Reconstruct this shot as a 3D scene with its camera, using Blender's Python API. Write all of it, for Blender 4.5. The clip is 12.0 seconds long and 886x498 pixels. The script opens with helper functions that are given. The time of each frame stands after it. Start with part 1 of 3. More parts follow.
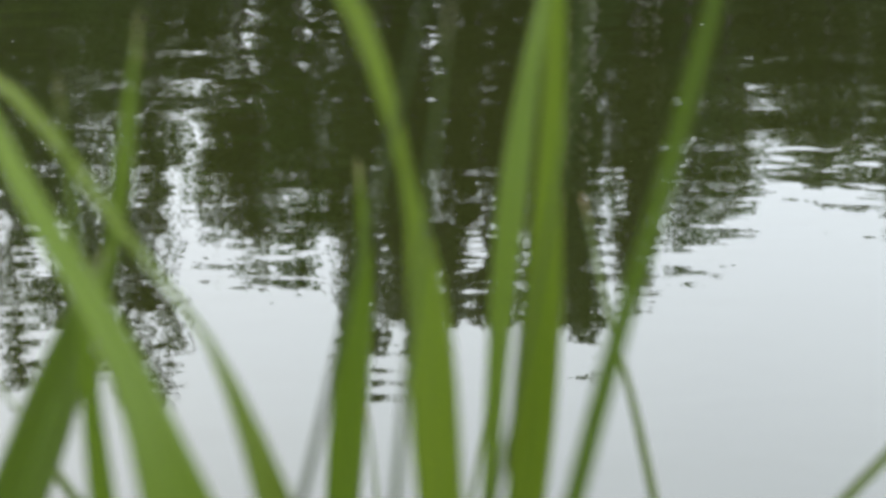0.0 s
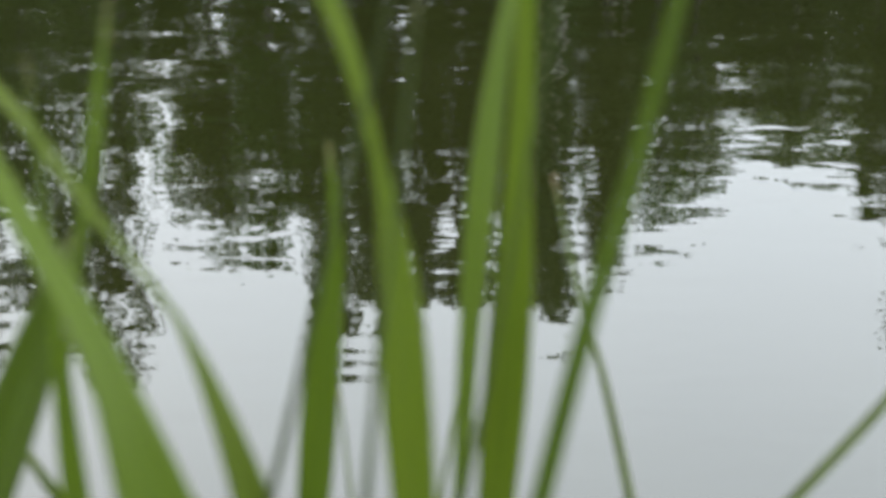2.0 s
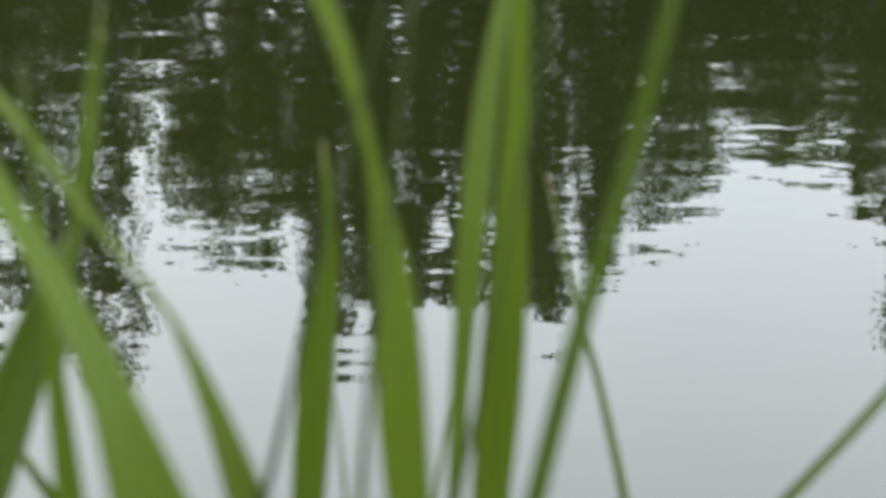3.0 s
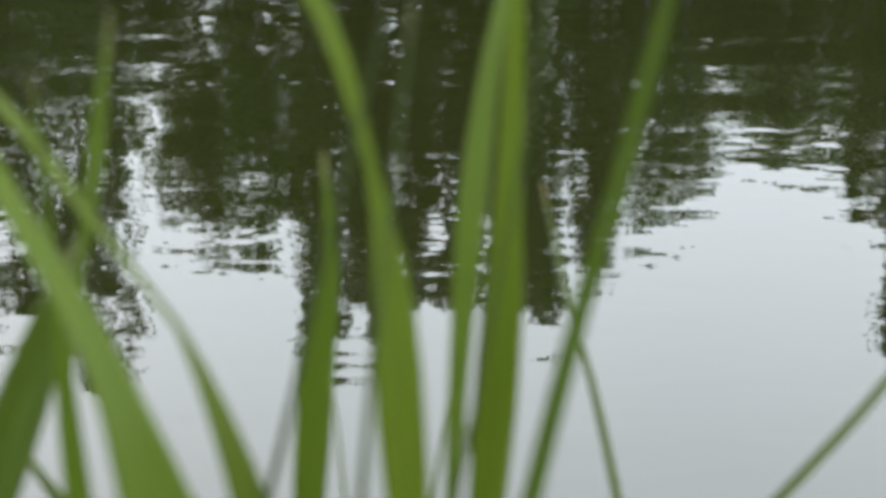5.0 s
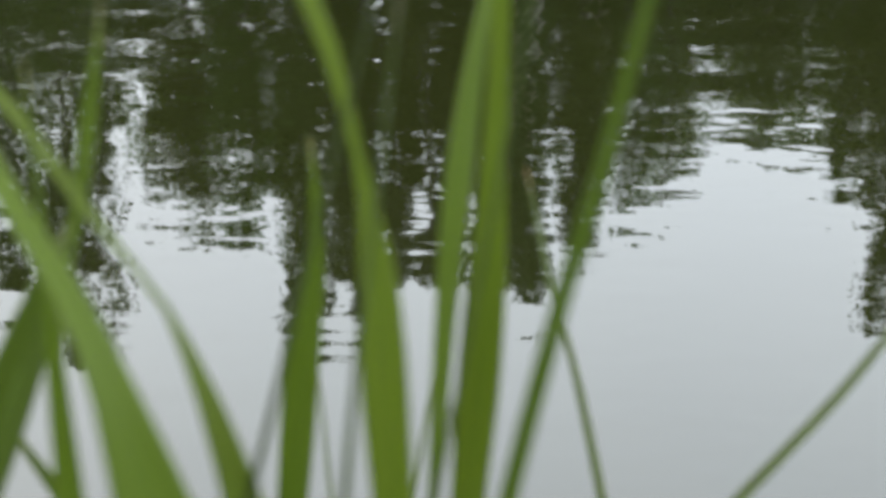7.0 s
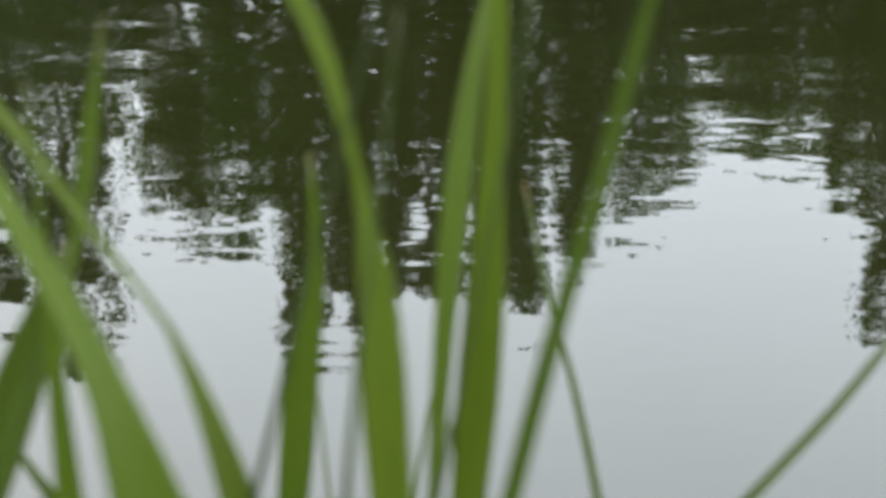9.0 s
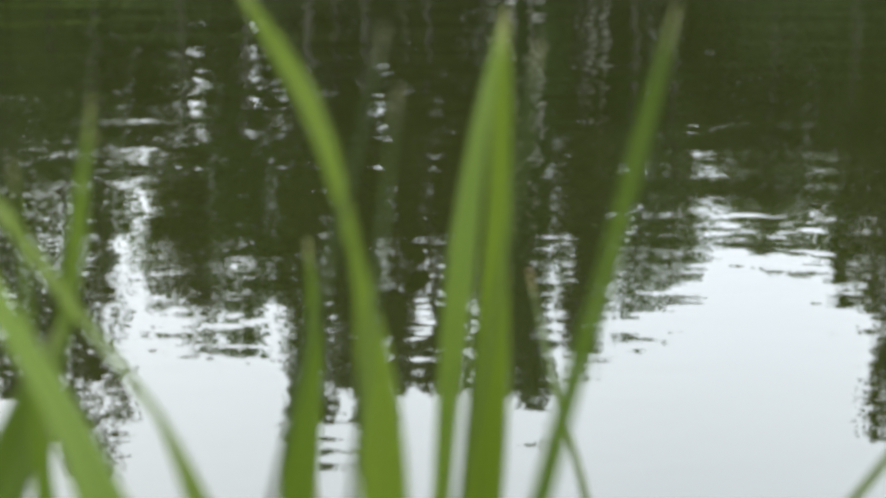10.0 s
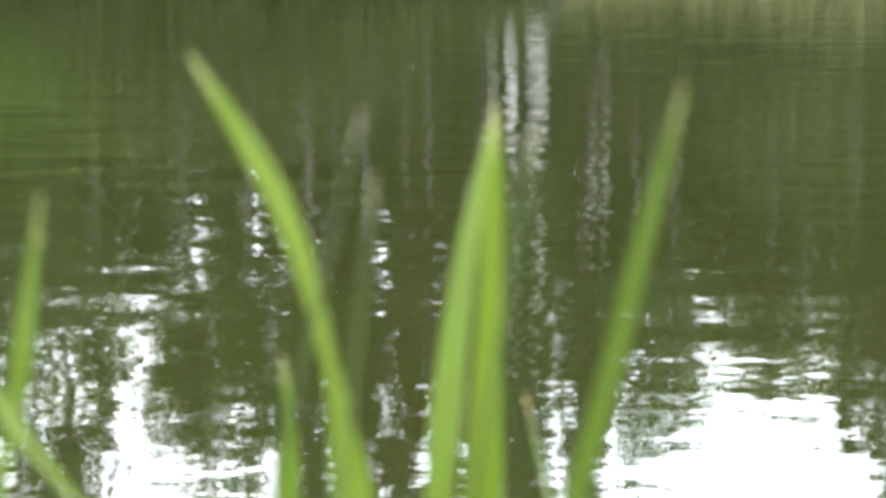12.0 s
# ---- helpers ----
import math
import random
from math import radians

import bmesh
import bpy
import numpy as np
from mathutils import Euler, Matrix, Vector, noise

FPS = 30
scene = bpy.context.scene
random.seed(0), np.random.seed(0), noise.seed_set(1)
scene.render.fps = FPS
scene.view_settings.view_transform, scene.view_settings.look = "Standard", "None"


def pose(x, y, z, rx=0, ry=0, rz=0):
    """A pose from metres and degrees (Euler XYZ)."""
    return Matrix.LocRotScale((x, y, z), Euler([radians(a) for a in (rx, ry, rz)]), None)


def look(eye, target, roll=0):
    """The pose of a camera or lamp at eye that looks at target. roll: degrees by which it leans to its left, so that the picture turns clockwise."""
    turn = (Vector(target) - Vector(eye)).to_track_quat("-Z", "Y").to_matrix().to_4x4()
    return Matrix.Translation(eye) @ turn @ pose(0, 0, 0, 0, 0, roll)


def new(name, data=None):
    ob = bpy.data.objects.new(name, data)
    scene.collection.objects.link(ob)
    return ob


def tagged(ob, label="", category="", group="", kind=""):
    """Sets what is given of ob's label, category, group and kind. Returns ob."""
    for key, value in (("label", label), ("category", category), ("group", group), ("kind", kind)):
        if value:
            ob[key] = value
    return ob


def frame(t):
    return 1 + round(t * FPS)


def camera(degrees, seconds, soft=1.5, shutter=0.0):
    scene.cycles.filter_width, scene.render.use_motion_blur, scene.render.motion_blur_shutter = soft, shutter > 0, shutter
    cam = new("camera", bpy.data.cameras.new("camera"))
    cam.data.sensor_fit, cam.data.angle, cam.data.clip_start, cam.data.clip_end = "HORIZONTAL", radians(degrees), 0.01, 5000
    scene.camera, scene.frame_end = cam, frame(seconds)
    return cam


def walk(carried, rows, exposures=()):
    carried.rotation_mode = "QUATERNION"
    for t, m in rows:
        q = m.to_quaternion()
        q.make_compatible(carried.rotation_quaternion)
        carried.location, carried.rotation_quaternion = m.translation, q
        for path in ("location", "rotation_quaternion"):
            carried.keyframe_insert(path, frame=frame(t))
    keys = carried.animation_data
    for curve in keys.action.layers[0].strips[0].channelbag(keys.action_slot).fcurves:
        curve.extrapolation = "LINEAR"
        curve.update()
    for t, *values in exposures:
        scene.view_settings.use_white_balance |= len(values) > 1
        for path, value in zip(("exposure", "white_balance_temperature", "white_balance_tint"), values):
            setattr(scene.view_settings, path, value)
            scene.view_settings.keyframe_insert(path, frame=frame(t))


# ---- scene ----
cam = camera(26.0, 12.0, soft=3.6)
EYE_Z = 0.9
cam.data.dof.use_dof, cam.data.dof.focus_distance, cam.data.dof.aperture_fstop = True, 2.1, 16.0
# seconds, turn to the left and tilt in degrees, lean, and the small drift of the eye in millimetres: right, forward and up
WAY = [
    (0.0, 1.05, -16.13, 0.0, 0.0, 0.0, 0.0), (0.5, 0.76, -16.33, 0.0, 0.0, 0.0, 0.0), (1.0, 0.51, -16.48, 0.0, 0.0, 0.0, 0.0),
    (1.5, 0.19, -16.62, 0.0, 0.0, 0.0, 0.0), (2.0, 0.15, -16.72, 0.0, 0.0, 0.0, 0.0), (2.5, 0.00, -16.70, 0.0, 0.0, 0.0, 0.0),
    (3.0, -0.03, -16.73, 0.0, 0.0, 0.0, 0.0), (4.0, -0.10, -16.70, 0.0, -0.3, -4.0, 2.0), (5.0, -0.17, -16.67, 0.0, -0.5, -11.0, 5.0),
    (5.5, -0.27, -16.80, -0.1, -0.5, -14.0, 7.0), (6.0, -0.39, -17.04, -0.2, -0.4, -16.0, 8.5), (6.5, -0.54, -17.20, -0.4, -0.5, -17.0, 8.8),
    (7.0, -0.50, -17.35, -0.5, -0.6, -17.5, 9.0), (8.0, -0.56, -17.35, -0.5, -0.9, -18.5, 10.0), (8.8, -0.62, -17.30, -0.4, -1.0, -19.5, 11.0),
    (9.0, -0.62, -17.05, -0.4, -1.0, -19.5, 10.8), (9.5, -0.55, -15.60, -0.3, -0.4, -14.5, 9.5), (10.0, -0.50, -14.15, -0.2, 0.0, -6.0, 4.2),
    (10.5, -0.50, -12.60, -0.1, 1.0, 9.0, -3.4), (11.0, -0.50, -11.55, 0.0, 2.8, 22.0, -9.5), (11.5, -0.50, -10.52, 0.0, 3.4, 27.0, -11.5),
    (12.0, -0.50, -9.68, 0.0, 3.6, 29.0, -12.0),
]
walk(
    cam,
    [(t, pose(right / 1000, ahead / 1000, EYE_Z + up / 1000, 90 + tilt, lean, turn)) for t, turn, tilt, lean, right, ahead, up in WAY],
    [(0, 2.27), (2.5, 2.12), (5.0, 2.12), (7.0, 2.05), (9.0, 2.04), (9.5, 2.17), (10.0, 2.44), (10.5, 2.71), (11.0, 3.03), (11.5, 3.34), (12.0, 3.55)],
)

# ---- light: a bright overcast sky ----
world = bpy.data.worlds.new("overcast")
scene.world = world
world.use_nodes = True
wn, wl = world.node_tree.nodes, world.node_tree.links
sky = wn.new("ShaderNodeTexSky")
sky.sky_type, sky.sun_disc = "NISHITA", False
sky.sun_elevation, sky.sun_rotation = radians(52), radians(-27)
sky.air_density, sky.dust_density = 1.0, 4.0
cloud = wn.new("ShaderNodeTexNoise")
cloud.inputs["Scale"].default_value, cloud.inputs["Detail"].default_value = 2.2, 3.0
cloud_ramp = wn.new("ShaderNodeValToRGB")
cloud_ramp.color_ramp.elements[0].position, cloud_ramp.color_ramp.elements[0].color = 0.3, (6.4, 7.0, 7.5, 1)
cloud_ramp.color_ramp.elements[1].position, cloud_ramp.color_ramp.elements[1].color = 0.7, (7.3, 7.8, 8.1, 1)
mix = wn.new("ShaderNodeMix")
mix.data_type = "RGBA"
mix.inputs[0].default_value = 0.85
wl.new(wn.new("ShaderNodeTexCoord").outputs["Generated"], cloud.inputs["Vector"])
wl.new(cloud.outputs["Fac"], cloud_ramp.inputs["Fac"])
wl.new(sky.outputs["Color"], mix.inputs[6])
wl.new(cloud_ramp.outputs["Color"], mix.inputs[7])
rise = wn.new("ShaderNodeValToRGB")
for stop, (at, v) in zip((rise.color_ramp.elements[0], rise.color_ramp.elements[1], rise.color_ramp.elements.new(0.5)), ((0.18, 0.715), (1.0, 1.9), (0.5, 1.48))):
    stop.position, stop.color = at, (v, v, v, 1)
split_sky = wn.new("ShaderNodeSeparateXYZ")
wl.new(wn["Texture Coordinate"].outputs["Generated"], split_sky.inputs[0])
wl.new(split_sky.outputs["Z"], rise.inputs["Fac"])
brighter_up = wn.new("ShaderNodeMix")
brighter_up.data_type, brighter_up.blend_type = "RGBA", "MULTIPLY"
brighter_up.inputs[0].default_value = 1.0
wl.new(mix.outputs[2], brighter_up.inputs[6])
wl.new(rise.outputs["Color"], brighter_up.inputs[7])
wl.new(brighter_up.outputs[2], wn["Background"].inputs["Color"])
wn["Background"].inputs["Strength"].default_value = 0.12
sun = new("sun", bpy.data.lights.new("sun", "SUN"))
sun.data.energy, sun.data.angle, sun.data.color = 0.6, radians(25), (1.0, 0.96, 0.9)
sun.matrix_world = look((-7, 14, 20), (0, 0, 0))


# ---- materials ----
class Nodes:
    """A node material under construction."""

    def __init__(self, name):
        self.mat = bpy.data.materials.new(name)
        self.mat.use_nodes = True
        self.tree = self.mat.node_tree
        self.shader = self.tree.nodes["Principled BSDF"]
        self.out = self.tree.nodes["Material Output"]

    def add(self, kind, **inputs):
        n = self.tree.nodes.new("ShaderNode" + kind)
        for key, value in inputs.items():
            n.inputs[key.replace("_", " ")].default_value = value
        return n

    def link(self, a, b):
        self.tree.links.new(a, b)

    def coords(self, which, scale):
        m = self.add("Mapping", Scale=scale)
        self.link(self.add("TexCoord").outputs[which], m.inputs["Vector"])
        return m.outputs["Vector"]

    def noise(self, vector, scale, detail=3.0, rough=0.5):
        n = self.add("TexNoise", Scale=scale, Detail=detail, Roughness=rough)
        self.link(vector, n.inputs["Vector"])
        return n.outputs["Fac"]

    def ramp(self, fac, *stops):
        r = self.add("ValToRGB")
        e = r.color_ramp.elements
        while len(e) < len(stops):
            e.new(0.5)
        for item, (at, col) in zip(e, stops):
            item.position, item.color = at, (*col, 1)
        self.link(fac, r.inputs["Fac"])
        return r.outputs["Color"]

    def blend(self, fac, a, b, mode="MIX"):
        m = self.add("Mix")
        m.data_type, m.blend_type = "RGBA", mode
        for value, slot in ((fac, m.inputs[0]), (a, m.inputs[6]), (b, m.inputs[7])):
            if isinstance(value, (int, float)):
                slot.default_value = value
            elif isinstance(value, tuple):
                slot.default_value = (*value, 1)
            else:
                self.link(value, slot)
        return m.outputs[2]

    def maths(self, op, a, b):
        m = self.add("Math")
        m.operation = op
        for value, slot in zip((a, b), m.inputs):
            if isinstance(value, (int, float)):
                slot.default_value = value
            else:
                self.link(value, slot)
        return m.outputs[0]

    def bump(self, height, distance, strength=1.0, normal=None):
        n = self.add("Bump", Strength=strength, Distance=distance)
        self.link(height, n.inputs["Height"])
        if normal:
            self.link(normal, n.inputs["Normal"])
        return n.outputs["Normal"]


def blade_material(name, dark, light, tip, glow=0.35, gloss=0.45):
    """Grass leaf: lengthwise veins, blotches, a dry tip, and light that shines through."""
    k = Nodes(name)
    uv = k.coords("UV", (1, 1, 1))
    vein = k.noise(k.coords("UV", (26, 1.1, 1)), 1.0, 2.0)
    blotch = k.noise(k.coords("Object", (60, 60, 25)), 1.0, 4.0, 0.6)
    speck = k.noise(k.coords("Object", (900, 900, 500)), 1.0, 2.0)
    green = k.blend(k.ramp(vein, (0.35, (0, 0, 0)), (0.65, (1, 1, 1))), dark, light)
    green = k.blend(k.ramp(blotch, (0.35, (0, 0, 0)), (0.7, (0.5, 0.5, 0.5))), green, light)
    green = k.blend(k.ramp(speck, (0.62, (0, 0, 0)), (0.8, (0.35, 0.35, 0.35))), green, tip)
    split = k.add("SeparateXYZ")
    k.link(uv, split.inputs[0])
    green = k.blend(k.ramp(split.outputs["Y"], (0.0, (1, 1, 1)), (0.008, (0.5, 0.5, 0.5)), (0.018, (0, 0, 0))), green, tip)
    rim = k.ramp(split.outputs["X"], (0.0, (1, 1, 1)), (0.035, (0, 0, 0)), (0.965, (0, 0, 0)), (1.0, (1, 1, 1)))
    green = k.blend(k.blend(1.0, rim, (0.7, 0.7, 0.7), "MULTIPLY"), green, (0.15, 0.16, 0.06))
    rnd = k.add("ObjectInfo").outputs["Random"]
    hue = k.add("HueSaturation")
    k.link(k.maths("ADD", k.maths("MULTIPLY", rnd, 0.3), 0.85), hue.inputs["Value"])
    k.link(green, hue.inputs["Color"])
    green = hue.outputs["Color"]
    k.link(green, k.shader.inputs["Base Color"])
    k.shader.inputs["Roughness"].default_value = gloss
    k.shader.inputs["Specular IOR Level"].default_value = 0.20
    normal = k.bump(vein, 0.0002, 0.5)
    k.link(normal, k.shader.inputs["Normal"])
    shine = k.add("BsdfTranslucent")
    k.link(k.blend(1.0, green, (1.1, 1.25, 0.5), "MULTIPLY"), shine.inputs["Color"])
    both = k.add("MixShader", Fac=glow)
    k.link(k.shader.outputs[0], both.inputs[1])
    k.link(shine.outputs[0], both.inputs[2])
    k.link(both.outputs[0], k.out.inputs["Surface"])
    return k.mat


fresh = blade_material("fresh_leaf", (0.050, 0.084, 0.0025), (0.078, 0.114, 0.008), (0.12, 0.11, 0.04))
lime = blade_material("lime_leaf", (0.060, 0.094, 0.0025), (0.092, 0.126, 0.009), (0.13, 0.12, 0.04))
deep = blade_material("deep_leaf", (0.031, 0.056, 0.0010), (0.049, 0.076, 0.0016), (0.1, 0.1, 0.03))
pale = blade_material("pale_stalk", (0.07, 0.095, 0.026), (0.11, 0.135, 0.05), (0.20, 0.13, 0.07))
stem = blade_material("stem", (0.014, 0.023, 0.0035), (0.030, 0.042, 0.008), (0.09, 0.085, 0.045), 0.1)


def rib_material():
    k = Nodes("rib")
    n = k.noise(k.coords("Object", (120, 120, 20)), 1.0, 3.0)
    k.link(k.ramp(n, (0.3, (0.034, 0.060, 0.002)), (0.7, (0.052, 0.086, 0.005))), k.shader.inputs["Base Color"])
    k.shader.inputs["Roughness"].default_value = 0.6
    k.shader.inputs["Specular IOR Level"].default_value = 0.2
    return k.mat


rib = rib_material()


def foliage_material(name, dark, light):
    k = Nodes(name)
    rnd = k.add("NewGeometry").outputs["Random Per Island"]
    patch = k.noise(k.coords("Object", (0.7, 0.7, 0.7)), 1.0, 3.0)
    col = k.blend(rnd, dark, light)
    col = k.blend(k.ramp(patch, (0.35, (0, 0, 0)), (0.7, (0.7, 0.7, 0.7))), col, dark)
    hue = k.add("HueSaturation")
    tree_to_tree = k.add("ObjectInfo").outputs["Random"]
    k.link(k.maths("ADD", k.maths("MULTIPLY", tree_to_tree, 0.06), 0.475), hue.inputs["Hue"])
    k.link(k.maths("ADD", k.maths("MULTIPLY", tree_to_tree, 0.5), 0.75), hue.inputs["Value"])
    k.link(col, hue.inputs["Color"])
    col = hue.outputs["Color"]
    k.link(col, k.shader.inputs["Base Color"])
    k.shader.inputs["Roughness"].default_value = 0.55
    k.shader.inputs["Specular IOR Level"].default_value = 0.3
    shine = k.add("BsdfTranslucent")
    k.link(col, shine.inputs["Color"])
    both = k.add("MixShader", Fac=0.3)
    k.link(k.shader.outputs[0], both.inputs[1])
    k.link(shine.outputs[0], both.inputs[2])
    k.link(both.outputs[0], k.out.inputs["Surface"])
    return k.mat


leaf_alder = foliage_material("alder_leaves", (0.0300, 0.0430, 0.0050), (0.058, 0.080, 0.0092))
leaf_birch = foliage_material("birch_leaves", (0.032, 0.046, 0.009), (0.06, 0.078, 0.016))
leaf_shrub = foliage_material("shrub_leaves", (0.0245, 0.0320, 0.0032), (0.045, 0.057, 0.0058))
leaf_willow = foliage_material("willow_leaves", (0.047, 0.060, 0.005), (0.083, 0.102, 0.009))
leaf_reed = foliage_material("dry_grass", (0.075, 0.075, 0.028), (0.14, 0.125, 0.05))


def bark_material(name, base, mark, low, high):
    k = Nodes(name)
    n = k.noise(k.coords("Object", (2.5, 2.5, 5)), 1.0, 4.0, 0.6)
    k.link(k.ramp(n, (low, mark), (high, base)), k.shader.inputs["Base Color"])
    k.shader.inputs["Roughness"].default_value = 0.8
    k.link(k.bump(k.noise(k.coords("Object", (14, 14, 4)), 1.0, 4.0), 0.02, 0.6), k.shader.inputs["Normal"])
    return k.mat


bark_birch = bark_material("birch_bark", (0.52, 0.50, 0.47), (0.045, 0.04, 0.033), 0.46, 0.62)
bark_grey = bark_material("grey_bark", (0.042, 0.036, 0.027), (0.020, 0.017, 0.012), 0.3, 0.7)


def ground_material():
    k = Nodes("bank_ground")
    big = k.noise(k.coords("Object", (0.25, 0.25, 0.25)), 1.0, 4.0)
    fine = k.noise(k.coords("Object", (9, 9, 9)), 1.0, 6.0, 0.7)
    grass = k.ramp(fine, (0.3, (0.04, 0.065, 0.015)), (0.7, (0.10, 0.14, 0.04)))
    soil = k.ramp(fine, (0.3, (0.035, 0.027, 0.018)), (0.7, (0.10, 0.08, 0.05)))
    k.link(k.blend(k.ramp(big, (0.5, (0, 0, 0)), (0.65, (1, 1, 1))), grass, soil), k.shader.inputs["Base Color"])
    k.shader.inputs["Roughness"].default_value = 0.9
    k.link(k.bump(fine, 0.05, 0.8), k.shader.inputs["Normal"])
    return k.mat


def water_material():
    """Dark still pond water: fine ruffles in patches over a slow swell, stronger out on the open water."""
    k = Nodes("pond_water")
    k.shader.inputs["Base Color"].default_value = (0.0071, 0.0082, 0.0022, 1)
    k.shader.inputs["Roughness"].default_value = 0.0
    k.shader.inputs["IOR"].default_value = 1.333
    swell = k.noise(k.coords("Object", (1.5, 2.9, 1)), 1.0, 1.0)
    ruffle = k.noise(k.coords("Object", (9.0, 11.5, 1)), 1.0, 1.5, 0.5)
    fine = k.noise(k.coords("Object", (17.0, 20.0, 1)), 1.0, 0.0)
    patch = k.ramp(k.noise(k.coords("Object", (0.35, 0.8, 1)), 1.0, 2.0), (0.38, (0.35, 0.35, 0.35)), (0.62, (1, 1, 1)))
    roll = k.noise(k.coords("Object", (0.52, 1.3, 1)), 1.0, 1.0)
    place = k.add("SeparateXYZ")
    k.link(k.coords("Object", (1, 0.05, 1)), place.inputs[0])
    open_water = k.ramp(place.outputs["Y"], (0.15, (0.4, 0.4, 0.4)), (0.25, (0.9, 0.9, 0.9)), (0.6, (1.05, 1.05, 1.05)))
    swell = k.maths("MULTIPLY", swell, open_water)
    patch = k.maths("MULTIPLY", patch, open_water)
    n = k.bump(roll, 0.0024)
    n = k.bump(swell, 0.0085, 1.0, n)
    n = k.bump(k.maths("MULTIPLY", ruffle, patch), 0.0021, 1.0, n)
    n = k.bump(k.maths("MULTIPLY", fine, patch), 0.0005, 1.0, n)
    k.link(n, k.shader.inputs["Normal"])
    return k.mat


ground_mat, water_mat = ground_material(), water_material()
dew_mat = Nodes("dew").mat
dew_mat.node_tree.nodes["Principled BSDF"].inputs["Transmission Weight"].default_value = 1.0
dew_mat.node_tree.nodes["Principled BSDF"].inputs["Roughness"].default_value = 0.0
dew_mat.node_tree.nodes["Principled BSDF"].inputs["IOR"].default_value = 1.33


# ---- mesh helpers ----
def mesh_of(name, bm, material):
    me = bpy.data.meshes.new(name)
    bm.normal_update()
    bm.to_mesh(me)
    bm.free()
    me.materials.append(material)
    for p in me.polygons:
        p.use_smooth = True
    return me


def part(name, bm, material, parent, label=""):
    ob = new(name, mesh_of(name, bm, material))
    ob.parent = parent
    return tagged(ob, label) if label else ob


def spline(points, count):
    """A smooth curve through points of any dimension, spaced by their distance."""
    p = np.array(points, float)
    s = np.concatenate([[0], np.cumsum(np.linalg.norm(np.diff(p[:, :3], axis=0), axis=1))])
    tangent = np.gradient(p, s, axis=0)
    at = np.linspace(0, s[-1], count)
    i = np.clip(np.searchsorted(s, at, side="right") - 1, 0, len(s) - 2)
    h = (s[i + 1] - s[i])[:, None]
    u = ((at - s[i]) / (s[i + 1] - s[i]))[:, None]
    return (
        (2 * u**3 - 3 * u**2 + 1) * p[i] + (u**3 - 2 * u**2 + u) * h * tangent[i]
        + (3 * u**2 - 2 * u**3) * p[i + 1] + (u**3 - u**2) * h * tangent[i + 1]
    )


def tube(bm, points, radii, sides=7):
    rings = []
    for k, (p, r) in enumerate(zip(points, radii)):
        a, b = points[max(k - 1, 0)], points[min(k + 1, len(points) - 1)]
        axis = (Vector(b) - Vector(a)).normalized()
        side = axis.cross(Vector((0.31, 0.95, 0.05))).normalized()
        other = axis.cross(side)
        rings.append([bm.verts.new(Vector(p) + float(r) * (side * math.cos(2 * math.pi * j / sides) + other * math.sin(2 * math.pi * j / sides))) for j in range(sides)])
    for lo, hi in zip(rings, rings[1:]):
        for j in range(sides):
            bm.faces.new((lo[j], lo[(j + 1) % sides], hi[(j + 1) % sides], hi[j]))
    bm.faces.new(rings[0][::-1])
    bm.faces.new(rings[-1])


# ---- the ground: near bank, pond bed, far bank and the slope behind ----
def ground_height(x, y):
    wob = noise.noise((x * 0.13, y * 0.13, 0.3))
    fine = noise.noise((x * 1.3, y * 1.3, 2.0)) * 0.03
    near = 0.27 - 0.62 * max(0.0, min(1.0, (y - 0.68 - 0.06 * noise.noise((x * 1.7, 0.0, 4.0)) - 0.03 * noise.noise((x * 6.0, 0.0, 7.0))) / 0.5))
    near_flat = max(0.0, 0.05 * -min(0.0, y + 2))
    shore = 31.6 + 0.8 * wob
    far = -0.35 + 0.6 * max(0.0, min(1.0, (y - shore + 0.9) / 1.6)) + max(0.0, (y - shore - 1) * 0.11)
    if y > 14:
        return far + fine + (0.4 * wob if y > 36 else 0)
    return (near if y < 2 else -0.35) + near_flat + (fine * 0.3 if y > 0.8 else 0)


def build_ground():
    bm = bmesh.new()
    xs = [-1500, -400, -150] + [-90 + 4 * i for i in range(22)] + [-4 + 0.2 * i for i in range(41)] + [6 + 4 * i for i in range(22)] + [150, 400, 1500]
    ys = [-1500, -300, -60, -20, -8, -3, -1, 0, 0.3, 0.5, 0.6, 0.7, 0.8, 0.9, 1.0, 1.15, 1.4, 2.5, 8, 16, 22, 24]
    ys += [28 + 0.5 * i for i in range(14)] + [36 + 2 * i for i in range(15)] + [80, 140, 300, 700, 1500]
    grid = [[bm.verts.new((x, y, min(ground_height(x, y), 7.0))) for x in xs] for y in ys]
    for a, b in zip(grid, grid[1:]):
        for j in range(len(xs) - 1):
            bm.faces.new((a[j], a[j + 1], b[j + 1], b[j]))
    return tagged(new("ground", mesh_of("ground", bm, ground_mat)), "grassy earth banks of the pond with bare soil", "ground", kind="structure")


build_ground()
bm = bmesh.new()
rows_y = [0.7, 2, 4, 8, 14, 20, 27, 34]
line = [[bm.verts.new((x, y, 0)) for x in (-120, -60, -20, 0, 20, 60, 120)] for y in rows_y]
for a, b in zip(line, line[1:]):
    for j in range(6):
        bm.faces.new((a[j], a[j + 1], b[j + 1], b[j]))
tagged(new("water", mesh_of("water", bm, water_mat)), "dark rippled pond water mirroring trees and sky", "water", kind="structure")


# ---- trees on the far bank ----


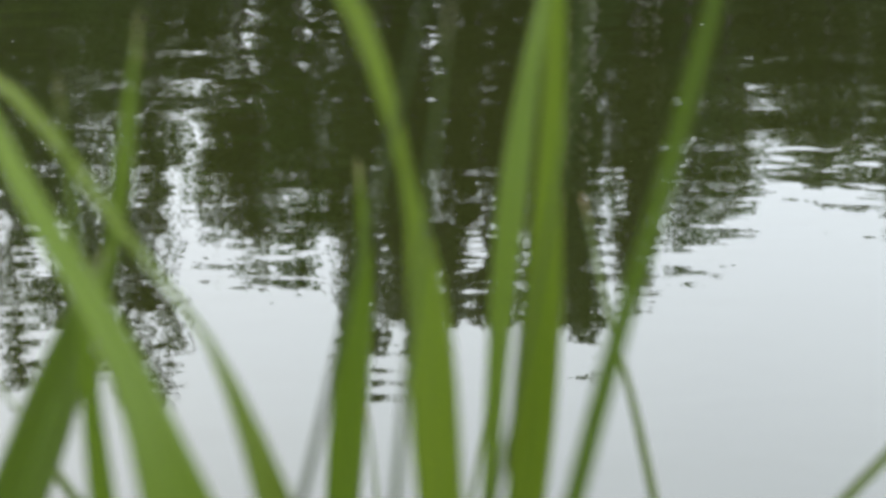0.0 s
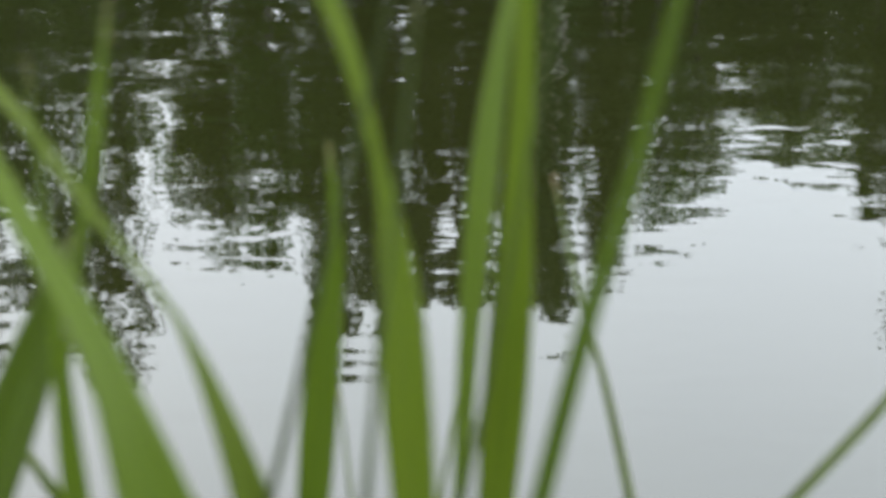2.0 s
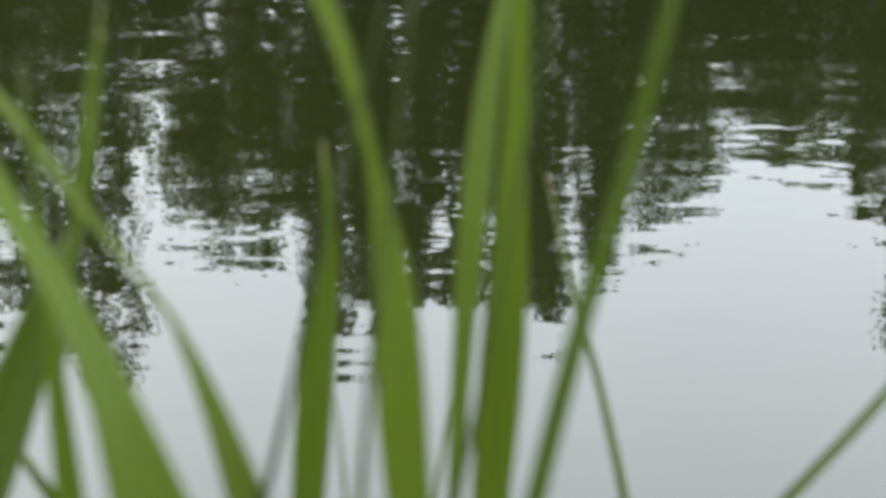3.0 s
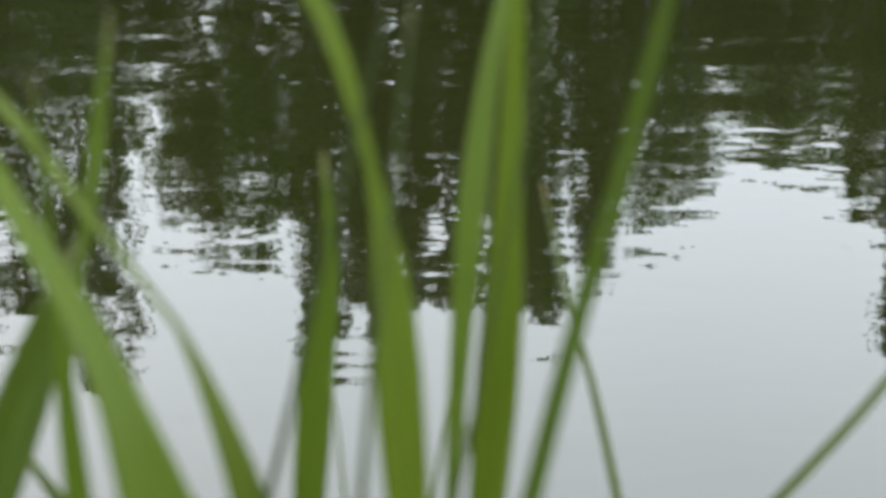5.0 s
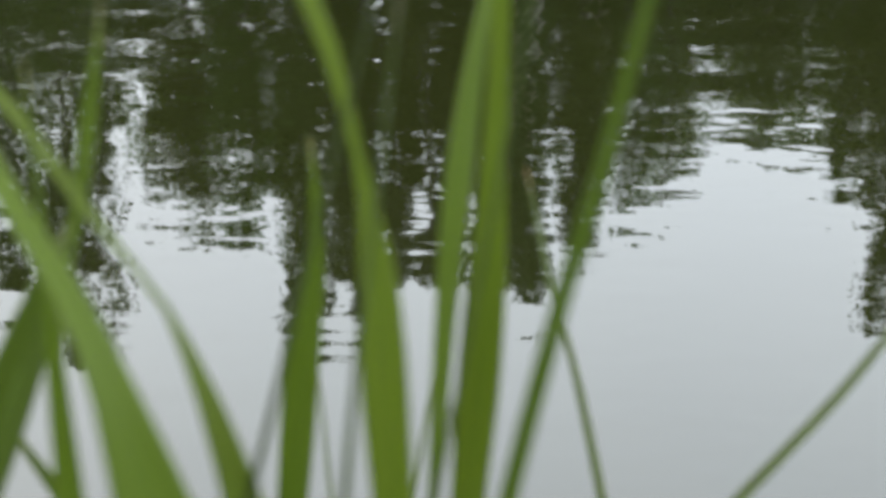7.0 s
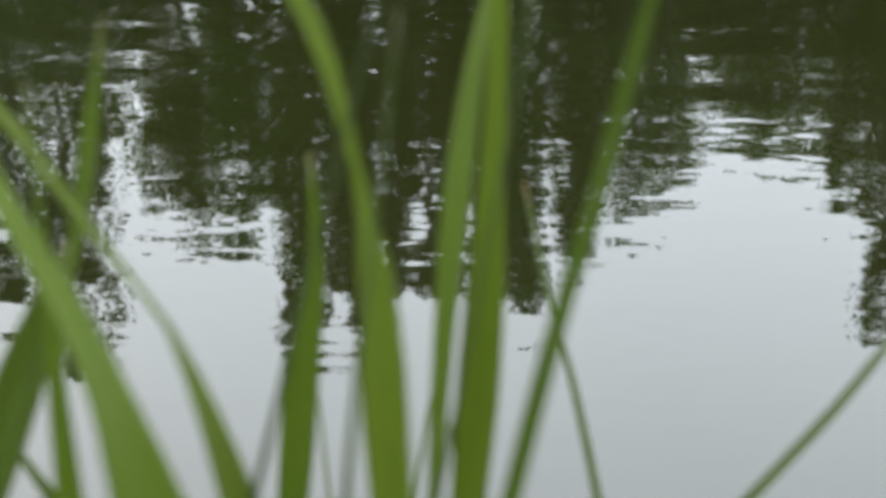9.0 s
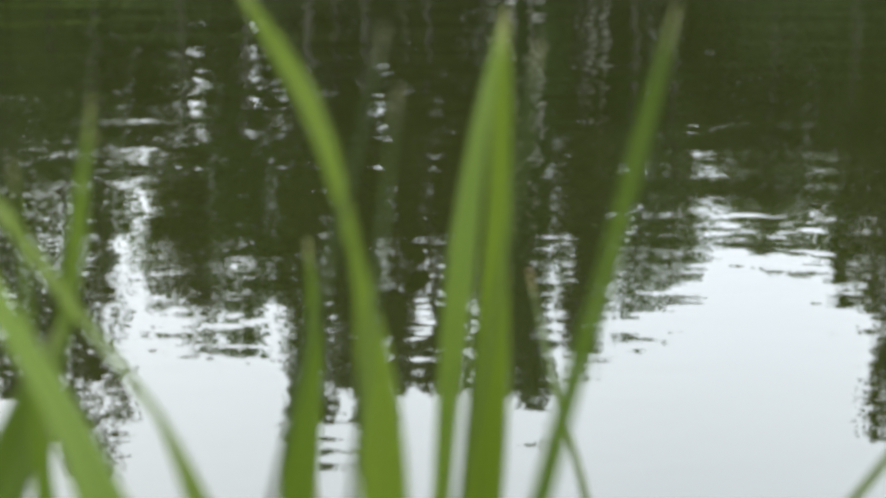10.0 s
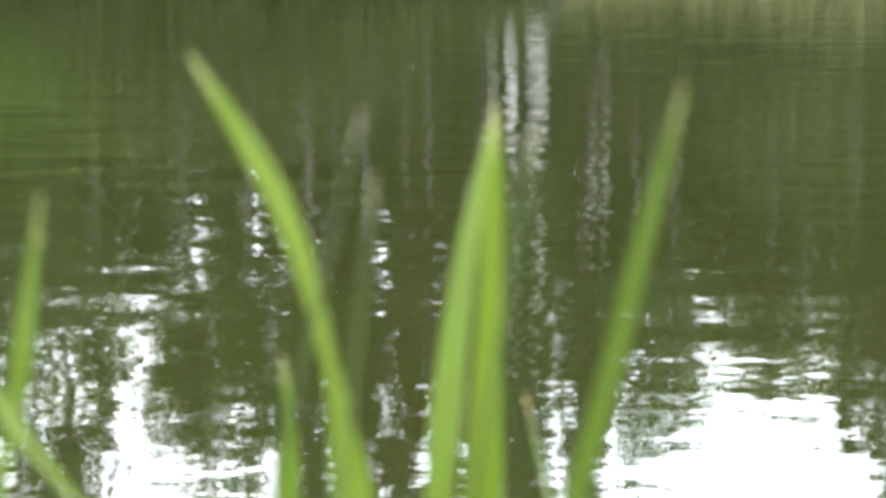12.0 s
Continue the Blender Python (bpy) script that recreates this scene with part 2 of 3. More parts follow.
def leaf_mesh(name, centres, size, material, droop=0.3, seed=1):
    """Many small pointed leaves, each a folded diamond."""
    r = np.random.default_rng(seed)
    n = len(centres)
    axis = r.normal(size=(n, 3))
    axis[:, 2] -= droop
    axis /= np.linalg.norm(axis, axis=1)[:, None]
    side = np.cross(axis, r.normal(size=(n, 3)))
    side /= np.linalg.norm(side, axis=1)[:, None]
    length = (size * r.uniform(0.6, 1.4, n))[:, None]
    fold = np.cross(axis, side) * length * 0.12
    verts = np.stack([
        centres - axis * length * 0.5, centres + side * length * 0.3 + fold,
        centres + axis * length * 0.5, centres - side * length * 0.3 + fold,
    ], 1).reshape(-1, 3)
    idx = np.arange(n)[:, None] * 4
    faces = np.concatenate([idx + [0, 1, 2], idx + [0, 2, 3]])
    me = bpy.data.meshes.new(name)
    me.from_pydata(verts.tolist(), [], faces.tolist())
    me.materials.append(material)
    return me


def tree(kind, x, y, height, spread, base, leaves, leaf, bark, label, size=0.13, trunk_r=0.10, point=1.0, seed=1):
    """A tree: bent tapered trunk with limbs, and a crown of leaf clumps round the limbs' ends.
    spread: crown radius; base: height at which the crown begins; point: over 1 narrows it to the top."""
    r = np.random.default_rng(seed)
    ground_z = ground_height(x, y) - 0.1
    root = new(kind)
    root.location = (x, y, ground_z)
    tagged(root, label, "tree", "trees along the far bank")
    bm = bmesh.new()
    sway = r.normal(0, 0.14, (9, 2)).cumsum(0) * spread * 0.35
    sway -= sway[0]
    stem_pts = [(sway[i, 0], sway[i, 1], height * 0.97 * i / 8) for i in range(9)]
    tube(bm, stem_pts, [trunk_r * (1.25 if i == 0 else 1) * (1 - 0.11 * i) for i in range(9)], 8)
    part("trunk", bm, bark, root)
    tips, weight = [], []
    limbs = int(10 + height * 2.0)
    for i in range(limbs):
        f = (i + r.uniform(0.1, 0.9)) / limbs
        z = base + (height * 0.98 - base) * f
        fall = (1 - f) ** (0.75 * point) * min(1.0, 0.7 + 1.5 * f)
        reach = spread * max(0.32, fall) * r.uniform(0.55, 1.1)
        ang = r.uniform(0, 2 * math.pi)
        k = z / (height * 0.97) * 8
        lo = int(min(k, 7))
        sx, sy = sway[lo] + (sway[lo + 1] - sway[lo]) * (k - lo)
        rise = r.uniform(0.1, 0.6) * reach
        pts = [(sx + math.cos(ang) * reach * s, sy + math.sin(ang) * reach * s, z - 0.35 * reach + rise * s**0.7 + 0.1 * r.normal() * s * reach) for s in (0, 0.35, 0.7, 1.0)]
        bm = bmesh.new()
        tube(bm, pts, [trunk_r * 0.32 * (1 - 0.7 * f), trunk_r * 0.22 * (1 - 0.7 * f), trunk_r * 0.12, 0.008], 5)
        part("limb", bm, bark, root)
        for s in (0.15, 0.45, 0.7, 0.9, 1.05):
            tips.append(((np.array(pts[0]) * (1 - s) + np.array(pts[3]) * s), reach * 0.20 + 0.10))
            weight.append(1.15 - 0.55 * f)
    tips.append((np.array(stem_pts[-1]), 0.15))
    weight.append(0.4)
    weight = np.array(weight) * r.uniform(0.3, 1.5, len(weight))
    which = r.choice(len(tips), leaves, p=weight / weight.sum())
    centre = np.array([t[0] for t in tips])[which]
    rad = np.array([t[1] for t in tips])[which][:, None]
    # each limb's end carries a few upright leafy shoots
    shoots = 7
    offset = r.normal(size=(len(tips), shoots, 3)) * np.array([0.55, 0.55, 0.40])
    lean = np.stack([r.normal(0, 0.28, (len(tips), shoots)), r.normal(0, 0.28, (len(tips), shoots)), r.uniform(0.6, 1.2, (len(tips), shoots))], 2)
    own = r.integers(0, shoots, leaves)
    along = (r.uniform(-0.5, 0.5, leaves) * 0.55)[:, None]
    spot = centre + offset[which, own] * rad + lean[which, own] * along + r.normal(size=(leaves, 3)) * 0.035
    crown = new("crown", leaf_mesh("crown", spot, size, leaf, 0.4, seed))
    crown.parent = root
    return root


def shrub(x, y, height, spread, leaves, leaf, label, size=0.10, seed=1):
    r = np.random.default_rng(seed)
    root = new("shrub")
    root.location = (x, y, ground_height(x, y) - 0.05)
    tagged(root, label, "shrub", "shrubs along the far bank")
    tips = []
    for i in range(14):
        a, reach = r.uniform(0, 2 * math.pi), spread * r.uniform(0.3, 1)
        top = height * r.uniform(0.5, 1.0) * (1 - 0.35 * (reach / spread) ** 2)
        pts = [(math.cos(a) * reach * s, math.sin(a) * reach * s, top * s**0.8) for s in (0, 0.3, 0.65, 1)]
        bm = bmesh.new()
        tube(bm, pts, [0.03, 0.024, 0.015, 0.006], 5)
        part("stem", bm, bark_grey, root)
        tips += [(np.array(pts[1]), 0.5), (np.array(pts[2]), 0.5), (np.array(pts[3]), 0.4)]
    which = r.integers(0, len(tips), leaves)
    spot = np.array([t[0] for t in tips])[which] + r.normal(size=(leaves, 3)) * np.array([0.38, 0.38, 0.3]) * spread * 0.6
    spot[:, 2] = np.abs(spot[:, 2])
    crown = new("crown", leaf_mesh("crown", spot, size, leaf, 0.3, seed))
    crown.parent = root
    return root


ALDER = "leafy dark green alder standing on the far bank"
BIRCH = "slender white-barked birch standing on the far bank"
tree("alder_tree", -7.5, 33.0, 10.37, 1.65, 3.11, 24000, leaf_alder, bark_grey, ALDER, size=0.085, point=0.4, seed=11)
tree("alder_tree", -6.7, 34.0, 11.78, 0.95, 7.87, 8500, leaf_alder, bark_grey, ALDER, size=0.085, point=0.25, seed=31)
tree("alder_tree", -8.45, 33.6, 11.06, 1.48, 3.12, 12000, leaf_alder, bark_grey, ALDER, size=0.085, point=0.5, seed=32)
tree("alder_tree", -10.77, 34.0, 11.17, 2.6, 3.04, 9000, leaf_alder, bark_grey, ALDER, size=0.12, point=0.8, seed=12)
tree("alder_tree", -6.36, 36.0, 8.83, 0.64, 5.41, 3000, leaf_alder, bark_grey, ALDER, size=0.085, point=0.5, seed=13)
tree("alder_tree", -4.33, 35.0, 9.37, 0.98, 6.39, 9500, leaf_alder, bark_grey, ALDER, size=0.085, point=0.15, seed=14)
tree("alder_tree", -3.13, 34.0, 9.15, 0.95, 5.24, 13500, leaf_alder, bark_grey, ALDER, size=0.085, point=0.1, seed=15)
tree("alder_tree", -2.19, 34.0, 11.21, 0.66, 5.23, 15500, leaf_alder, bark_grey, ALDER, size=0.085, point=0.15, seed=16)
tree("alder_tree", -1.01, 35.0, 11.46, 0.7, 5.31, 19000, leaf_alder, bark_grey, ALDER, size=0.085, point=0.15, seed=17)
tree("alder_tree", -1.64, 36.0, 10.36, 1.01, 4.42, 13000, leaf_alder, bark_grey, ALDER, size=0.085, point=0.2, seed=33)
tree("alder_tree", -0.06, 34.0, 10.06, 0.95, 4.0, 25000, leaf_alder, bark_grey, ALDER, size=0.085, point=0.2, seed=18)
tree("alder_tree", 0.98, 35.0, 10.42, 1.08, 4.04, 22000, leaf_alder, bark_grey, ALDER, size=0.085, point=0.25, seed=19)
tree("birch_tree", 1.9, 33.5, 10.59, 0.65, 2.9, 17000, leaf_birch, bark_birch, BIRCH, size=0.085, trunk_r=0.23, point=0.12, seed=20)
tree("alder_tree", 1.75, 36.0, 9.74, 0.85, 4.41, 7500, leaf_alder, bark_grey, ALDER, size=0.085, point=0.2, seed=34)
tree("alder_tree", 3.02, 34.5, 9.7, 0.76, 4.73, 10000, leaf_alder, bark_grey, ALDER, size=0.085, point=0.2, seed=21)
tree("alder_tree", 3.8, 35.0, 9.03, 0.82, 4.77, 6000, leaf_alder, bark_grey, ALDER, size=0.085, point=0.3, seed=22)
tree("alder_tree", 4.6, 35.5, 8.72, 0.73, 5.0, 3600, leaf_alder, bark_grey, ALDER, size=0.085, point=0.3, seed=35)
tree("alder_tree", 6.72, 38.0, 7.74, 1.79, 5.41, 8500, leaf_alder, bark_grey, ALDER, size=0.085, point=0.3, seed=23)
tree("alder_tree", 8.47, 34.0, 10.74, 0.95, 4.28, 15500, leaf_alder, bark_grey, ALDER, size=0.085, point=0.3, seed=24)
tree("alder_tree", 7.86, 35.0, 8.54, 0.62, 4.75, 5000, leaf_alder, bark_grey, ALDER, size=0.085, point=0.5, seed=36)
tree("alder_tree", 10.38, 35.0, 11.93, 2.06, 3.49, 10000, leaf_alder, bark_grey, ALDER, size=0.12, point=0.8, seed=25)
tree("birch_tree", 1.42, 33.2, 9.66, 0.61, 2.9, 6000, leaf_birch, bark_birch, BIRCH, size=0.085, trunk_r=0.12, point=0.5, seed=26)
tree("birch_tree", 1.28, 37.0, 9.85, 0.76, 4.68, 3500, leaf_birch, bark_birch, BIRCH, size=0.085, trunk_r=0.13, point=0.8, seed=28)
tree("birch_tree", 3.06, 36.0, 9.69, 0.74, 5.38, 3500, leaf_birch, bark_birch, BIRCH, size=0.085, trunk_r=0.13, point=0.8, seed=27)
tree("birch_tree", 3.46, 37.0, 9.25, 0.65, 5.12, 2800, leaf_birch, bark_birch, BIRCH, size=0.085, trunk_r=0.11, point=0.8, seed=29)
tree("alder_tree", -0.32, 34.6, 10.14, 0.6, 4.34, 12000, leaf_alder, bark_grey, ALDER, size=0.085, point=0.2, seed=37)
shrub(-7.4, 33.0, 3.43, 2.2, 11000, leaf_willow, "bushy green shrub at the water's edge", 0.10, 57)
shrub(-4.10, 33.0, 3.67, 2.53, 9000, leaf_shrub, "bushy green shrub at the water's edge", 0.10, 58)
shrub(-1.30, 33.5, 3.61, 2.56, 9000, leaf_shrub, "bushy green shrub at the water's edge", 0.10, 59)
shrub(3.99, 34.0, 3.90, 2.60, 9000, leaf_shrub, "bushy green shrub at the water's edge", 0.10, 60)
shrub(6.90, 33.5, 3.70, 2.56, 9000, leaf_shrub, "bushy green shrub at the water's edge", 0.10, 61)
shrub(-10.00, 34.0, 3.86, 2.60, 8000, leaf_willow, "bushy green shrub at the water's edge", 0.10, 62)
shrub(10.52, 34.0, 3.88, 2.60, 8000, leaf_shrub, "bushy green shrub at the water's edge", 0.10, 63)

# ---- the woods behind the trees ----
def woodland(seed, count, lo, hi, depth, size):
    """Leaf places of a dense wood with an uneven top and gaps that open towards its top."""
    r = np.random.default_rng(seed)
    wx = r.uniform(lo, hi, count)
    wy = r.uniform(39, 39 + depth, count)
    top = np.array([9.1 + 0.8 * noise.noise((a * 0.35, 0.0, 5.0)) + 1.1 * noise.noise((a * 1.3, 0.0, 9.0)) for a in wx])
    top -= 0.8 * np.exp(-(((wx + 6.75) / 0.45) ** 2)) + 0.2 * np.exp(-(((wx - 7.2) / 2.0) ** 2))
    wz = r.beta(1.0, 1.35, count) * (top + (wy - 39) * 0.1) + (wy - 32.6) * 0.08
    spots = np.stack([wx, wy, wz], 1)
    gap = np.array([noise.noise((a * 1.5, 3.0, c * 1.3)) + 0.6 * noise.noise((a * 4.0, 8.0, c * 3.0)) for a, b, c in spots])
    airy = np.exp(-(((wx + 3.6) / 2.6) ** 2)) + 0.15 * np.exp(-(((wx - 7.2) / 2.2) ** 2))
    thin = np.clip((wz - 5.9 + 1.4 * airy) / 2.1, 0, 1) * (0.62 + 0.08 * airy)
    spots = spots[gap < 0.68 - thin]
    woods = new("far_woods", leaf_mesh("far_woods", spots, size, leaf_alder, 0.3, seed + 40))
    return tagged(woods, "dense dark green woodland behind the far bank", "woods", kind="stuff")


woodland(31, 330000, -15, 15, 5, 0.17)
woodland(32, 50000, -55, -15, 8, 0.42)
woodland(33, 50000, 15, 55, 8, 0.42)

# ---- undergrowth hanging over the far waterline ----
r = np.random.default_rng(6)
count = 42000
ux = r.uniform(-16.0, 16.0, count)
shore = np.array([31.6 + 0.8 * noise.noise((a * 0.13, 31.6 * 0.13, 0.3)) for a in ux])
uy = shore + r.uniform(-0.2, 1.6, count)
uz = r.uniform(0.0, 1.0, count) ** 1.3 * (0.9 + 0.5 * np.array([noise.noise((a * 0.8, 0.0, 2.0)) for a in ux])) + 0.02 + np.clip(uy - shore, 0, 2) * 0.2
keep = (ux < 2.0) | (uy > shore + 0.7)
under = new("undergrowth", leaf_mesh("undergrowth", np.stack([ux, uy, uz], 1)[keep], 0.12, leaf_shrub, 0.2, 13))
tagged(under, "low dark green undergrowth along the far waterline", "undergrowth", kind="stuff")

# ---- pale dry grass along the far waterline ----
r = np.random.default_rng(5)
count = 3600
gx = r.uniform(2.2, 16.0, count)
gy = np.array([31.3 + 0.8 * noise.noise((a * 0.13, 31.6 * 0.13, 0.3)) for a in gx]) + r.uniform(-0.5, 0.5, count)
gz = r.uniform(0.0, 1.0, count) ** 1.3 * (0.34 + 0.36 * np.clip((gx - 4.6) / 1.4, 0, 1)) + 0.03
fringe = new("bank_grass", leaf_mesh("bank_grass", np.stack([gx, gy, gz], 1), 0.22, leaf_reed, -1.6, 12))
tagged(fringe, "pale dry grass fringing the far waterline", "grass", kind="stuff")


# ---- grass blades on the near bank ----
def grass_blade(kind, material, turn, cup, stations, label, midrib=True):
    """One leaf or stalk from its tip to its root. stations: x, y, z in metres and the width in millimetres.
    turn: degrees by which the leaf faces away; cup: hollow across the leaf, 0.85 and over makes a round stalk."""
    line = spline(stations, 56)
    root = Vector(stations[-1][:3])
    bm = bmesh.new()
    uv = bm.loops.layers.uv.new("UVMap")
    stalk = cup >= 0.85
    across = 4
    centre_line, rings = [], []
    for k, (x, y, z, w) in enumerate(line):
        a, b = line[max(k - 1, 0)], line[min(k + 1, len(line) - 1)]
        axis = Vector((b - a)[:3]).normalized()
        side = Vector((1, 0, 0))
        side = (side - axis * side.dot(axis)).normalized()
        face = axis.cross(side)
        if face.y > 0:
            face = -face
        ang = radians(turn * (1 - 0.5 * k / len(line)))
        half = max(w, 0.12) * 0.0005 / (1 if stalk else math.cos(ang))
        wide = side if stalk else side * math.cos(ang) + face * math.sin(ang)
        out = wide.cross(axis)
        if out.y > 0:
            out = -out
        mid = Vector((x, y, z)) - root
        ring = []
        if stalk:
            for j in range(8):
                t = 2 * math.pi * j / 8
                ring.append((mid + wide * half * math.cos(t) + out * half * 0.75 * math.sin(t), j / 8))
        else:
            thick = 0.00012 + half * 0.025
            for sgn in (1, -1):
                for j in range(2 * across + 1):
                    u = (j / across - 1) * sgn
                    hollow = -cup * half * (1 - abs(u) ** 1.4) * 0.8
                    ring.append((mid + wide * half * u + out * (hollow + sgn * thick * (1 - 0.8 * u * u)), (u + 1) / 2))
        rings.append([(bm.verts.new(p), u) for p, u in ring])
        centre_line.append(mid + out * (0 if stalk else -cup * half * 0.8 + thick * 0.95))
    n = len(rings[0])
    for k, (lo, hi) in enumerate(zip(rings, rings[1:])):
        for j in range(n):
            q = (lo[j], lo[(j + 1) % n], hi[(j + 1) % n], hi[j])
            f = bm.faces.new([v for v, _ in q])
            for loop, (_, u), v in zip(f.loops, q, (k, k, k + 1, k + 1)):
                loop[uv].uv = (u, v / 55)
    bm.faces.new([v for v, _ in rings[-1]])
    bm.faces.new([v for v, _ in rings[0]][::-1])
    if stalk:
        ob = new(kind, mesh_of(kind, bm, material))
        ob.location = root
        return tagged(ob, label, "grass stalk", "grass stalks on the near bank")
    ob = new(kind)
    ob.location = root
    tagged(ob, label, "grass", "grass shoots on the near bank")
    blade = part("blade", bm, material, ob)
    if midrib:
        bm = bmesh.new()
        keep = range(4, 56, 2)
        tube(bm, [centre_line[k] for k in keep], [max(line[k][3], 0.3) * 0.0005 * 0.03 + 0.00003 for k in keep], 6)
        part("midrib", bm, rib, blade, "darker green midrib")
    return ob


grass_blade("grass_shoot", fresh, 15, 0.25, [(-0.0826, 0.370, 0.8279, 0.3), (-0.0815, 0.370, 0.8102, 1.1), (-0.0806, 0.370, 0.7921, 1.8), (-0.0798, 0.370, 0.7734, 3.5), (-0.0791, 0.370, 0.7542, 5.1), (-0.0779, 0.370, 0.7345, 6.4), (-0.0701, 0.370, 0.5255, 5.4), (-0.0673, 0.360, 0.2700, 3.2)], "narrow green grass blade tapering to a dry thread tip")
upright = grass_blade("grass_shoot", fresh, 25, 0.25, [(-0.0684, 0.385, 0.8385, 0.2), (-0.0707, 0.385, 0.8238, 2.1), (-0.0729, 0.385, 0.8087, 4.2), (-0.0755, 0.385, 0.7933, 3.5), (-0.0786, 0.385, 0.7776, 1.4), (-0.0807, 0.385, 0.7614, 1.4), (-0.0822, 0.385, 0.7448, 1.7), (-0.0833, 0.385, 0.7278, 2.0), (-0.0910, 0.385, 0.5218, 1.7), (-0.0938, 0.375, 0.2700, 1.0)], "upright green grass blade with a pointed pale tip")
grass_blade("grass_shoot", deep, 30, 0.25, [(-0.0803, 0.400, 0.7850, 0.4), (-0.0868, 0.400, 0.7690, 6.8), (-0.0928, 0.400, 0.7525, 11.7), (-0.0995, 0.400, 0.7357, 13.5), (-0.1063, 0.400, 0.7186, 14.1), (-0.1561, 0.400, 0.5167, 12.0), (-0.1739, 0.390, 0.2700, 7.0)], "broad dark green grass leaf leaning outwards")
grass_blade("grass_shoot", lime, -25, 0.25, [(-0.1144, 0.395, 0.8282, 0.5), (-0.1004, 0.389, 0.8244, 2.4), (-0.0900, 0.384, 0.8160, 2.8), (-0.0811, 0.379, 0.8062, 2.7), (-0.0726, 0.374, 0.7962, 2.4), (-0.0638, 0.370, 0.7865, 1.5), (-0.0553, 0.367, 0.7765, 1.4), (-0.0493, 0.364, 0.7648, 3.4), (-0.0442, 0.361, 0.7524, 5.5), (-0.0401, 0.360, 0.7390, 7.4), (0.0004, 0.360, 0.5279, 6.6), (0.0149, 0.350, 0.2700, 4.0)], "yellow-green grass leaf arching over and narrowing at a twist")
grass_blade("grass_shoot", fresh, -20, 0.25, [(-0.1105, 0.380, 0.8400, 0.7), (-0.0987, 0.368, 0.8259, 3.3), (-0.0887, 0.357, 0.8116, 4.6), (-0.0785, 0.348, 0.7978, 5.3), (-0.0684, 0.340, 0.7842, 6.1), (-0.0607, 0.333, 0.7692, 8.9), (-0.0551, 0.330, 0.7524, 13.3), (-0.0108, 0.330, 0.5353, 11.3), (0.0052, 0.320, 0.2700, 6.7)], "wide soft green grass leaf bending over near its tip")
grass_blade("grass_shoot", lime, 20, 0.25, [(-0.0418, 0.396, 0.8635, 0.3), (-0.0382, 0.394, 0.8582, 1.7), (-0.0311, 0.391, 0.8479, 4.0), (-0.0229, 0.386, 0.8342, 4.4), (-0.0177, 0.382, 0.8187, 3.4), (-0.0137, 0.379, 0.8029, 2.6), (-0.0109, 0.376, 0.7867, 6.8), (-0.0091, 0.373, 0.7699, 9.4), (-0.0084, 0.371, 0.7525, 10.6), (-0.0071, 0.370, 0.7345, 9.5), (0.0023, 0.370, 0.5255, 8.0), (0.0057, 0.360, 0.2700, 4.7)], "tall yellow-green grass blade with a twist halfway up")
grass_blade("grass_stalk", stem, 10, 0.90, [(-0.0076, 0.360, 0.8559, 0.5), (-0.0126, 0.360, 0.8340, 0.9), (-0.0182, 0.360, 0.8115, 1.1), (-0.0243, 0.360, 0.7883, 1.4), (-0.0299, 0.360, 0.7640, 1.6), (-0.0362, 0.360, 0.7390, 1.7), (-0.0690, 0.360, 0.5279, 1.5), (-0.0807, 0.350, 0.2700, 0.9)], "thin straight dark green grass stalk")
grass_blade("grass_stalk", stem, 10, 0.90, [(-0.0051, 0.350, 0.8460, 0.4), (-0.0073, 0.350, 0.8268, 0.9), (-0.0094, 0.350, 0.8070, 1.0), (-0.0119, 0.350, 0.7865, 1.2), (-0.0142, 0.350, 0.7654, 1.5), (-0.0161, 0.350, 0.7434, 1.8), (-0.0280, 0.350, 0.5304, 1.5), (-0.0323, 0.340, 0.2700, 0.9)], "thin grey-green stalk with a whitish tip")
grass_blade("grass_shoot", fresh, 15, 0.25, [(-0.0295, 0.460, 0.7894, 0.8), (-0.0281, 0.460, 0.7713, 2.9), (-0.0290, 0.460, 0.7526, 5.7), (-0.0314, 0.460, 0.7337, 8.4), (-0.0333, 0.460, 0.7142, 9.7), (-0.0349, 0.460, 0.6942, 8.8), (-0.0440, 0.460, 0.5033, 7.5), (-0.0473, 0.450, 0.2700, 4.4)], "short green grass blade with a faded pointed tip")
grass_blade("grass_stalk", pale, 10, 0.90, [(-0.0317, 0.520, 0.7032, 0.5), (-0.0304, 0.520, 0.6915, 0.9), (-0.0295, 0.520, 0.6795, 1.1), (-0.0284, 0.520, 0.6674, 1.3), (-0.0189, 0.520, 0.4886, 1.1), (-0.0155, 0.510, 0.2700, 0.7)], "faint thin pale stalk behind a short blade")
grass_blade("grass_shoot", fresh, 35, 0.25, [(0.0187, 0.440, 0.8499, 0.5), (0.0140, 0.435, 0.8284, 3.5), (0.0104, 0.431, 0.8064, 5.5), (0.0077, 0.427, 0.7839, 6.5), (0.0057, 0.424, 0.7608, 5.5), (0.0041, 0.421, 0.7370, 4.4), (0.0028, 0.420, 0.7121, 3.0), (-0.0035, 0.420, 0.5132, 2.5), (-0.0058, 0.410, 0.2700, 1.5)], "folded green grass blade standing upright")
